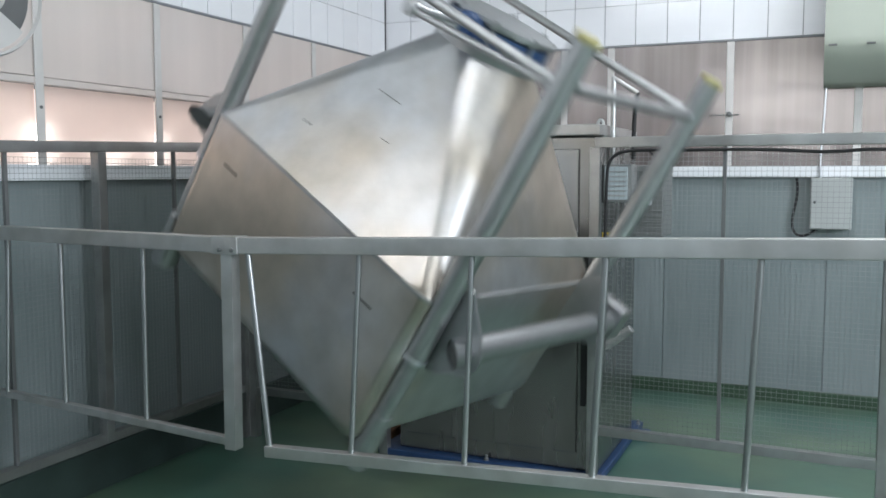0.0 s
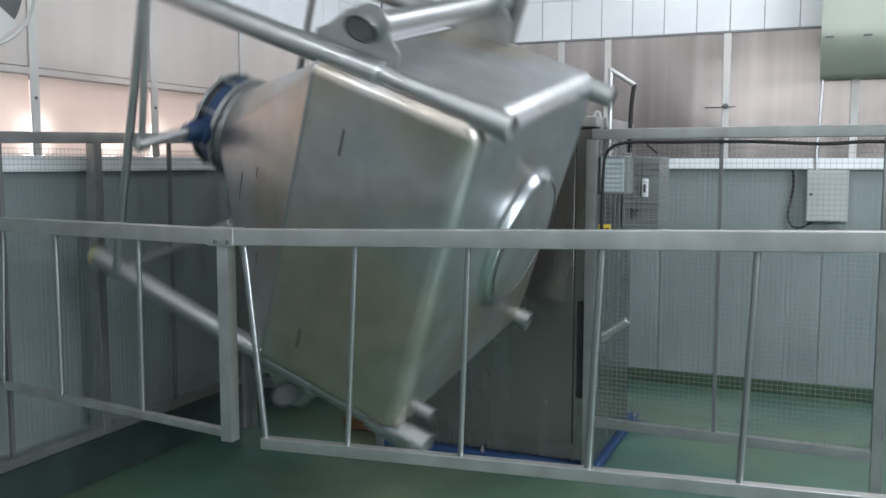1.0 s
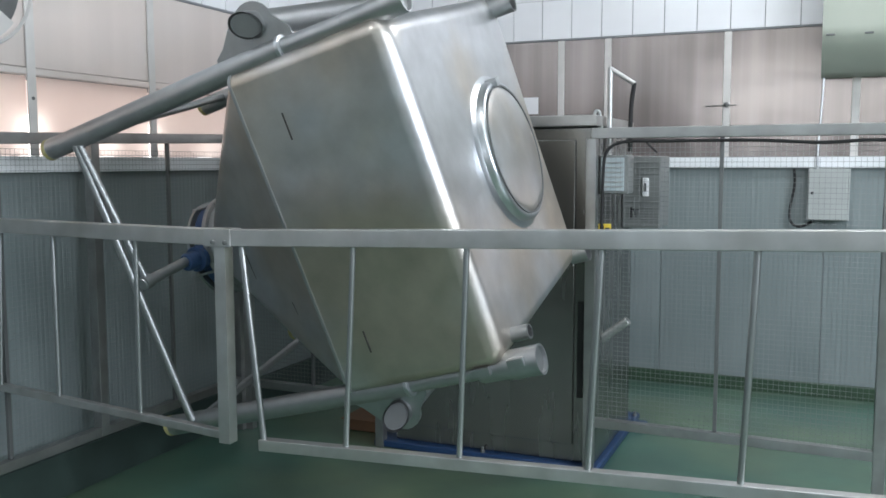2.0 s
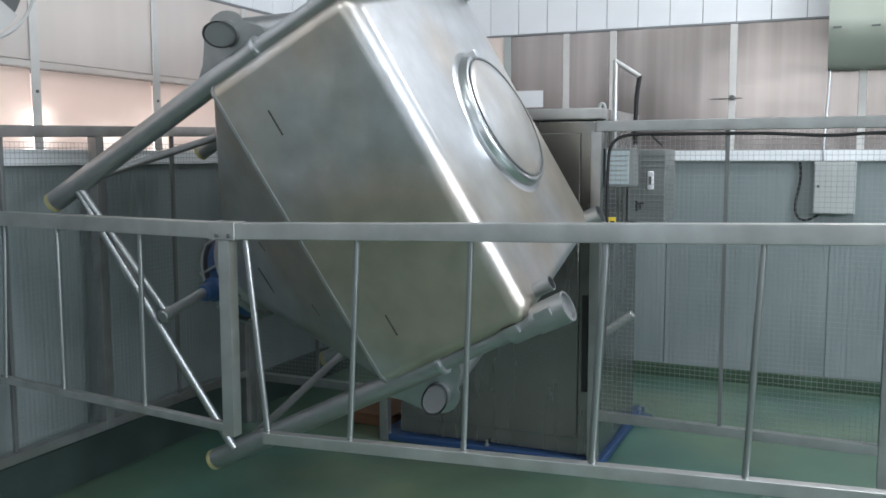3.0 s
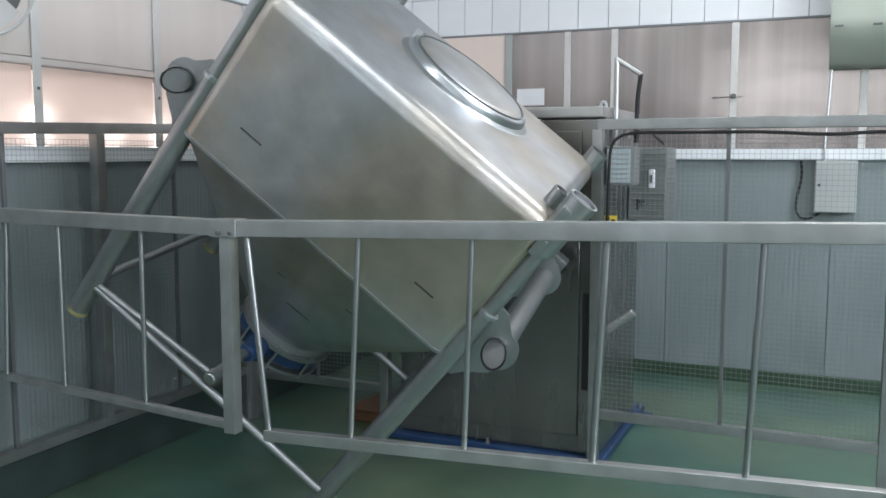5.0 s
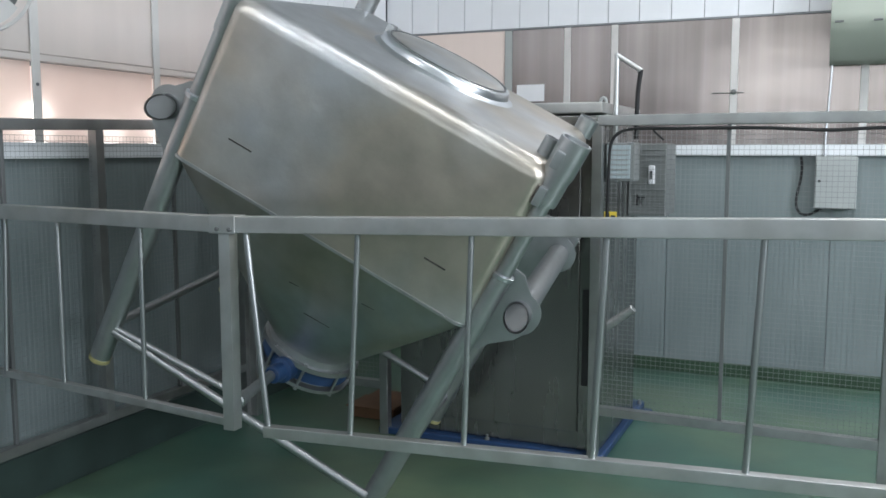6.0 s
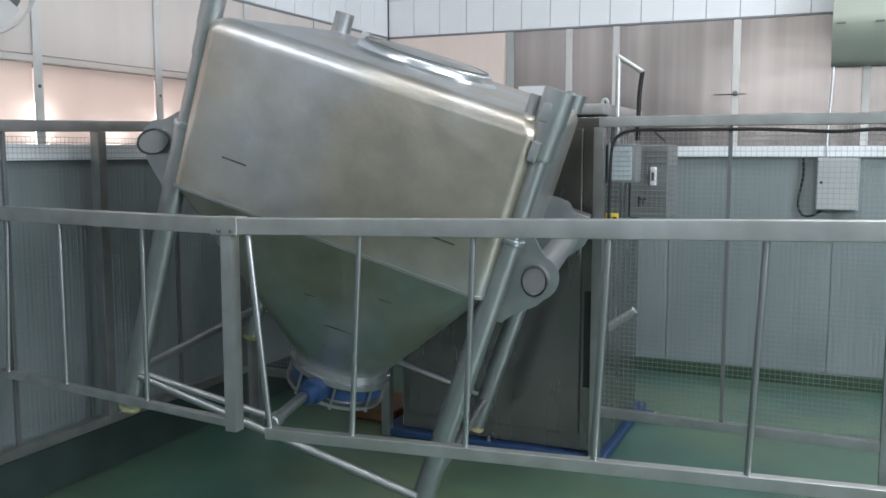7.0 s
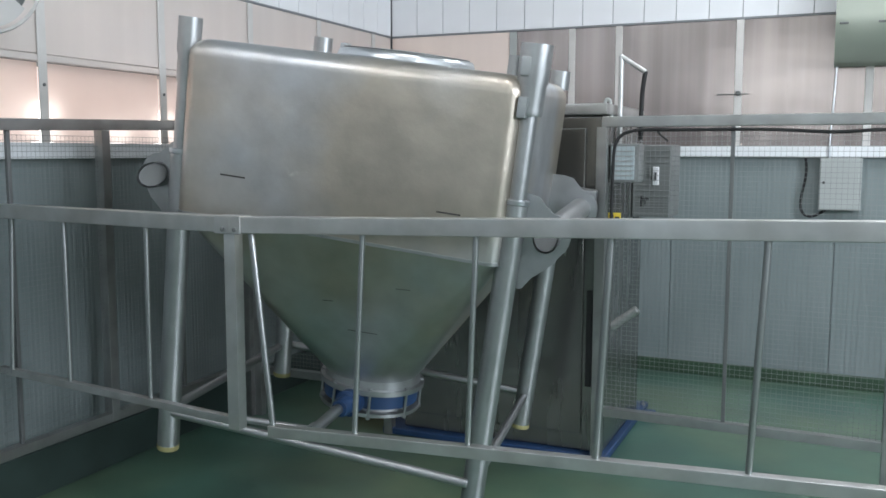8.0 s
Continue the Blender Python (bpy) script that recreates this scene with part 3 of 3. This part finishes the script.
        bmesh.ops.holes_fill(bm, edges=[e for e in bm.edges if e.is_boundary])
        p("end_plate", bm, M_CTRL, tube, "slanted end plug")
        for y in (-0.43, 0.42):
            out = [(0.562, -0.058), (0.61, -0.055), (0.652, -0.062), (0.675, -0.085)]
            for k in range(9):
                a = radians(85 - k * 17)
                out.append((0.695 + 0.072 * math.cos(a), -0.182 + 0.075 * math.sin(a)))
            out += [(0.724, -0.268), (0.66, -0.325), (0.635, -0.362), (0.62, -0.365), (0.575, -0.325), (0.562, -0.27)]
            bm = bmesh.new()
            f = [bm.verts.new((sx * u, y - 0.005, v)) for u, v in out]
            b = [bm.verts.new((sx * u, y + 0.005, v)) for u, v in out]
            bm.faces.new(f)
            bm.faces.new(list(reversed(b)))
            for k in range(len(out)):
                n = (k + 1) % len(out)
                bm.faces.new((f[k], f[n], b[n], b[k]))
            p("gusset", bm, M_PIPE)
    # foot frame
    zb = -1.024
    p("front_bar", rod(bmesh.new(), (-0.56, -0.490, zb), (0.56, -0.505, zb), 0.016), M_PIPE)
    p("back_bar", rod(bmesh.new(), (-0.56, 0.505, zb), (0.56, 0.505, zb), 0.0165), M_PIPE)
    for sx in (-1, 1):
        p("side_bar", rod(bmesh.new(), (sx * 0.575, -0.46, zb), (sx * 0.575, 0.46, zb), 0.0165), M_PIPE)
    p("stay_bar", rod(bmesh.new(), (-0.57, -0.49, zb + 0.012), (0.0, -0.495, -0.965), 0.012), M_PIPE)
    # discharge valve
    vx, vy = 0.025, 0.02
    valve = p("valve", lathe(bmesh.new(), (vx, vy, -0.930), (vx, vy, 0), [(0, 0.17), (0.0, 0.205), (0.020, 0.205), (0.022, 0.190), (0.062, 0.185)], 56), M_PIPE, g, "butterfly valve with a blue body")
    p("valve_ring", lathe(bmesh.new(), (vx, vy, -0.988), (vx, vy, 0), [(0, 0.16), (0.002, 0.186), (0.054, 0.186), (0.057, 0.16)], 56), M_BLUE, valve, "blue valve body ring")
    p("lower_flange", lathe(bmesh.new(), (vx, vy, -1.016), (vx, vy, 0), [(0, 0.15), (0.0, 0.198), (0.014, 0.198), (0.016, 0.17), (0.026, 0.17)], 56), M_PIPE, valve)
    p("valve_disc", rod(bmesh.new(), (vx, vy, -1.008), (vx, vy, -0.996), 0.148, 44), M_POLISH, valve)
    for k in range(8):
        a = k * math.pi / 4 + 0.3
        x, y = vx + 0.194 * math.cos(a), vy + 0.194 * math.sin(a)
        p("flange_bolt", lathe(bmesh.new(), (x, y, -1.024), (x, y, 0), [(0, 0.009), (0.012, 0.009), (0.012, 0.006), (0.112, 0.006), (0.112, 0.009), (0.122, 0.009)], 8), M_PIPE, valve)
    p("gear_hub", lathe(bmesh.new(), (0.015, -0.16, -0.962), (0, -0.31, -0.965), [(0, 0.05), (0.05, 0.05), (0.055, 0.036), (0.10, 0.036), (0.11, 0.03)], 28), M_BLUE, valve, "blue valve hub")
    p("lever", rod(bmesh.new(), (0, -0.25, -0.965), (0, -0.52, -0.970), 0.020), M_PIPE, valve)
    p("lever_clamp", lathe(bmesh.new(), (0, -0.475, -0.969), (0, -0.525, -0.970), [(0, 0.026), (0.04, 0.026)], 20), M_PIPE, valve)
    # dark scuffs in the front wall
    for x0, x1, z in ((-0.402, -0.312, -0.134), (0.352, 0.430, -0.144)):
        bm = bmesh.new()
        bar(bm, (x0, -D - 0.0015, z), (x1, -D - 0.0015, z), 0.003, 0.005, 0.0)
        p("scuff", bm, M_SCRATCH, g, "dark scuff mark")
    for x0, x1, u in ((0.02, 0.13, 0.60), (-0.06, -0.02, 0.42), (0.22, 0.27, 0.25)):
        y, z = -0.533 + 0.368 * u, -0.286 - 0.602 * u
        p("scuff", bar(bmesh.new(), (x0, y, z), (x1, y, z + 0.004), 0.002, 0.002, 0.0), M_SCRATCH, g, "dark scuff mark")
    return g


def rotating_fork():
    g = thing("rotating_fork", (AX, AY, AZ), "rotating steel fork head that carries the mixing bin", "machine arm")

    def p(name, bm, material, label=""):
        return part(name, fixed(bm), material, g, label, False)
    p("cross_beam", box(bmesh.new(), -0.74, 0.565, -0.25, 0.74, 0.645, -0.115, 0.008, 2), M_PIPE)
    for sx in (-1, 1):
        p("fork_arm", rod(bmesh.new(), (sx * 0.695, -0.30, -0.182), (sx * 0.695, 0.58, -0.182), 0.038), M_PIPE)
    p("back_plate", box(bmesh.new(), -0.22, 0.57, -0.30, 0.34, 0.64, 0.05, 0.01, 2), M_PIPE)
    part("shaft", rod(bmesh.new(), (0, 0.60, 0), (0, 0.77, 0), 0.11, 32), M_PIPE, g, "", False)
    return g


BIN = mixing_bin()
FORK = rotating_fork()

# ---------------------------------------------------------------- small things
# cable along the fence rail
CABLE = curve("cable", [(-0.885, 3.785, 0.9), (-0.885, 3.785, 1.367), (-0.87, 3.785, 1.457), (-0.80, 3.785, 1.492), (-0.6, 3.785, 1.487), (-0.3, 3.785, 1.489), (-0.12, 3.785, 1.480), (0.0, 3.785, 1.473), (0.14, 3.785, 1.485), (0.3, 3.785, 1.477), (0.6, 3.785, 1.472)], 0.0068, M_BLACK, None, "black power cable tied along the fence rail", "cable")
curve("cable_tail", [(-0.70, 3.785, 1.487), (-0.69, 3.785, 1.470), (-0.665, 3.785, 1.452), (-0.655, 3.785, 1.440)], 0.004, M_BLACK, CABLE)


def junction_box():
    g = thing("junction_box", (0.02, YN, 1.06), "pale grey wall junction box with a small keyhole", "junction box")
    part("case", box(bmesh.new(), -0.10, YN - 0.11, 1.06, 0.125, YN - 0.005, 1.362, 0.006, 2), M_BOX, g)
    door = part("door", box(bmesh.new(), -0.095, YN - 0.122, 1.065, 0.11, YN - 0.111, 1.357, 0.004, 1), M_BOX, g)
    part("keyhole", rod(bmesh.new(), (-0.075, YN - 0.121, 1.22), (-0.075, YN - 0.126, 1.22), 0.008, 12, 0.001), M_BLACK, door)
    curve("feed_cable", [(-0.18, YN - 0.03, 1.36), (-0.165, YN - 0.03, 1.28), (-0.20, YN - 0.035, 1.12), (-0.19, YN - 0.04, 1.03), (-0.12, YN - 0.05, 1.01), (-0.06, YN - 0.06, 1.06)], 0.008, M_BLACK, g)


junction_box()


def pipe_bracket():
    g = thing("hose_bracket", (-0.905, 3.99, 1.5), "thin bent steel pipe with a black hose hanging from it", "pipe")
    part("upright", rod(bmesh.new(), (-0.905, 4.0, 1.40), (-0.905, 4.0, 1.825), 0.012, 14), M_RAIL, g)
    part("arm", rod(bmesh.new(), (-0.912, 4.0, 1.822), (-0.795, 4.0, 1.745), 0.011, 14), M_RAIL, g)
    curve("hose", [(-0.797, 4.0, 1.75), (-0.805, 4.0, 1.70), (-0.812, 4.0, 1.62), (-0.812, 4.0, 1.45)], 0.010, M_BLACK, g)
    part("foot", box(bmesh.new(), -0.955, 3.97, 1.38, -0.88, 4.03, 1.41, 0.004, 1), M_RAIL, g)


pipe_bracket()


def handle_bar():
    g = thing("handle_bar", (-0.93, 3.98, 0.58), "short slanted steel handle bar on the column", "handle")
    part("grip", rod(bmesh.new(), (-0.945, 4.0, 0.578), (-0.805, 4.0, 0.685), 0.021, 14), M_RAIL, g)
    part("flange", rod(bmesh.new(), (-0.957, 4.0, 0.569), (-0.94, 4.0, 0.582), 0.026, 16), M_RAIL, g)


handle_bar()

# warning label on the fence post
g = thing("warning_label", (-0.872, 3.79, 1.09), "small yellow warning label on the fence post", "label")
part("plate", box(bmesh.new(), -0.900, 3.790, 1.092, -0.845, 3.793, 1.136, 0.001, 1), mat("yellow_label", (0.75, 0.55, 0.06), 0.5), g)
part("printed_mark", box(bmesh.new(), -0.893, 3.7885, 1.100, -0.876, 3.7898, 1.128, 0.0, 1), M_BLACK, g)
part("printed_mark", box(bmesh.new(), -0.870, 3.7885, 1.108, -0.851, 3.7898, 1.120, 0.0, 1), M_BLACK, g)

# notice on the wall, carton behind the bin
solid("notice", box(bmesh.new(), -1.96, YN - 0.006, 1.72, -1.77, YN - 0.003, 1.83), M_PAPER, "plain white paper notice on the wall", "notice")


def carton():
    g = thing("carton", (-2.16, 4.1, 0), "flattened brown cardboard carton on the floor", "carton")
    part("box", box(bmesh.new(), -2.30, 4.0, 0.0, -2.03, 4.35, 0.06, 0.006, 1), M_CARTON, g)
    part("flap", box(bmesh.new(), -2.30, 3.98, 0.062, -2.03, 4.2, 0.067, 0.001, 1), M_CARTON, g)


carton()


def wall_fan():
    c = Vector((XW + 0.22, 2.23, 2.02))
    g = thing("wall_fan", (XW, 2.23, 2.02), "white plastic wall fan with round guard", "fan")
    d = Vector((1, -0.15, -0.1)).normalized()
    part("guard_ring", lathe(bmesh.new(), c, c + d, [(-0.01, 0.215), (0.0, 0.222), (0.012, 0.215), (0.0, 0.208), (-0.01, 0.215)], 48), M_FAN, g)
    hub = part("hub", lathe(bmesh.new(), c - d * 0.03, c + d, [(0, 0.07), (0.05, 0.07), (0.07, 0.05), (0.075, 0.001)], 28), M_FAN, g)
    rot = d.to_track_quat("Z", "Y").to_matrix()
    for k in range(3):
        bm = bmesh.new()
        out = []
        for j in range(9):
            a = radians(k * 120 + 20 + j * 8)
            out.append((0.195 * math.cos(a), 0.195 * math.sin(a), 0.02 - j * 0.004))
        inner = [(0.06 * math.cos(radians(k * 120 + s)), 0.06 * math.sin(radians(k * 120 + s)), 0.0) for s in (75, 20)]
        vs = [bm.verts.new(c + rot @ Vector(v)) for v in out + inner]
        bm.faces.new(vs)
        r = bmesh.ops.solidify(bm, geom=bm.faces[:], thickness=0.004)
        part("blade", bm, M_FAN, hub)
    part("back_disc", rod(bmesh.new(), c - d * 0.06, c - d * 0.045, 0.20, 40), M_CTRL, g, "dark guard back")
    part("arm", rod(bmesh.new(), c - d * 0.05, (XW + 0.01, 2.25, 1.94), 0.022, 14), M_FAN, g)
    part("wall_plate", box(bmesh.new(), XW + 0.008, 2.19, 1.88, XW + 0.022, 2.31, 2.0, 0.004, 1), M_FAN, g)


wall_fan()


def wall_unit():
    """A cream casing high on the wall, with a rounded underside."""
    g = thing("wall_unit", (0.5, YN, 1.9), "cream wall-mounted cooling unit with a rounded underside", "cooling unit")
    bm = bmesh.new()
    y0, y1, z0, z1 = YN - 0.34, YN - 0.002, 1.885, 2.62
    prof = [(y1, z0), (y0 + 0.24, z0), (y0 + 0.19, z0 + 0.02), (y0 + 0.12, z0 + 0.07), (y0 + 0.06, z0 + 0.13), (y0 + 0.02, z0 + 0.19), (y0, z0 + 0.25), (y0, z1 - 0.03), (y0 + 0.03, z1), (y1, z1)]
    a = [bm.verts.new((-0.05, y, z)) for y, z in prof]
    b = [bm.verts.new((1.0, y, z)) for y, z in prof]
    bm.faces.new(a)
    bm.faces.new(list(reversed(b)))
    for k in range(len(prof)):
        n = (k + 1) % len(prof)
        bm.faces.new((a[k], b[k], b[n], a[n]))
    casing = part("casing", bm, M_UNIT, g)
    for x in (-0.03, 0.16, 0.36):
        part("clip", box(bmesh.new(), x, y0 - 0.006, 2.085, x + 0.045, y0 + 0.002, 2.097, 0.002, 1), M_CTRL, casing)


wall_unit()

# bright reflected streak on the wall sheet, shaped as a thin shiny strand
curve("reflection_streak", [(-0.035, YN - 0.05, 1.90), (-0.04, YN - 0.05, 1.75), (-0.047, YN - 0.052, 1.6), (-0.055, YN - 0.06, 1.45), (-0.05, YN - 0.06, 1.36)], 0.007, M_POLISH, None, "thin shiny strand for a reflected streak below the cooling unit", "hose")


def wall_hook():
    g = thing("wall_hook", (-0.577, YN - 0.01, 1.748), "small dark hook bar fixed on the wall strip", "hook")
    part("boss", lathe(bmesh.new(), (-0.577, YN - 0.010, 1.748), (-0.577, YN - 0.04, 1.748), [(0, 0.016), (0.01, 0.016), (0.02, 0.010), (0.022, 0.004)], 14), M_CTRL, g)
    part("cross_rod", rod(bmesh.new(), (-0.70, YN - 0.016, 1.742), (-0.52, YN - 0.016, 1.744), 0.003, 8, 0.001), M_CTRL, g)


wall_hook()

# fittings and glowing tubes for the added ceiling lamps, none of them seen
for tx, ty, watts in UNSEEN_TUBES:
    g = thing("unseen_ceiling_light", (tx, ty, ZC), "assumed white fluorescent light fitting, out of view", "ceiling light", "ceiling lights")
    part("housing", box(bmesh.new(), tx - 0.62, ty - 0.13, 3.47, tx + 0.62, ty + 0.13, ZC - 0.002, 0.01, 2), M_FAN, g)
    for s in (-1, 1):
        part("tube", rod(bmesh.new(), (tx - 0.59, ty + s * 0.06, 3.45), (tx + 0.59, ty + s * 0.06, 3.45), 0.013, 14), M_TUBE, g)


# ---------------------------------------------------------------- wall tiles
TW, THT = 0.197, 0.25
tile_me = mesh_of("tile", box(bmesh.new(), 0.002, 0, 0.001, TW - 0.002, 0.012, THT - 0.001, 0.0012, 1), M_TILE)
for row in range(5):
    for k in range(22):
        on_wall("n", "tile", tile_me, -2.930 + k * TW, Z_TILE + row * THT, 0.002)
    for k in range(18):
        on_wall("w", "tile", tile_me, 5.70 - (k + 1) * TW, Z_TILE + row * THT, 0.002)
# unseen end of the north wall, a dark grey sheet that dims reflections
o = part("unseen_dark_sheet", box(bmesh.new(), 1.57, YN, 0.05, 3.98, YN + 0.018, ZC - 0.01), M_UNSEEN_WALL, wall_north, "", True)
o = part("tile_field", box(bmesh.new(), XW - 0.012, YS, Z_TILE, XW, 5.70 - 18 * TW, Z_TILE + 5 * THT), M_TILE, wall_west, "", True)

# ---------------------------------------------------------------- what turns
TURN = [(0.0, 211.60), (0.3, 182.06), (0.5, 162.70), (0.8, 131.98), (0.9, 121.34), (1.0, 111.60), (1.1, 102.36), (1.2, 95.42), (1.3, 89.98), (1.4, 85.44), (1.5, 82.00), (1.6, 79.60), (1.7, 77.90),
        (2.2, 71.62), (2.8, 64.63), (3.0, 62.43), (3.5, 56.85), (4.0, 51.36), (4.5, 45.87), (5.0, 40.38), (5.5, 34.79), (6.0, 29.20), (6.5, 23.62), (7.0, 18.23), (7.5, 12.74), (8.0, 7.25)]
TILT = Matrix.Rotation(-0.0456, 4, "Z") @ Matrix.Rotation(0.0424, 4, "X")


def motions():
    rows = [(t, Matrix.Translation((AX, AY, AZ)) @ TILT @ Matrix.Rotation(radians(a), 4, "Y")) for t, a in TURN]
    walk(BIN, rows)
    walk(FORK, rows)


motions()
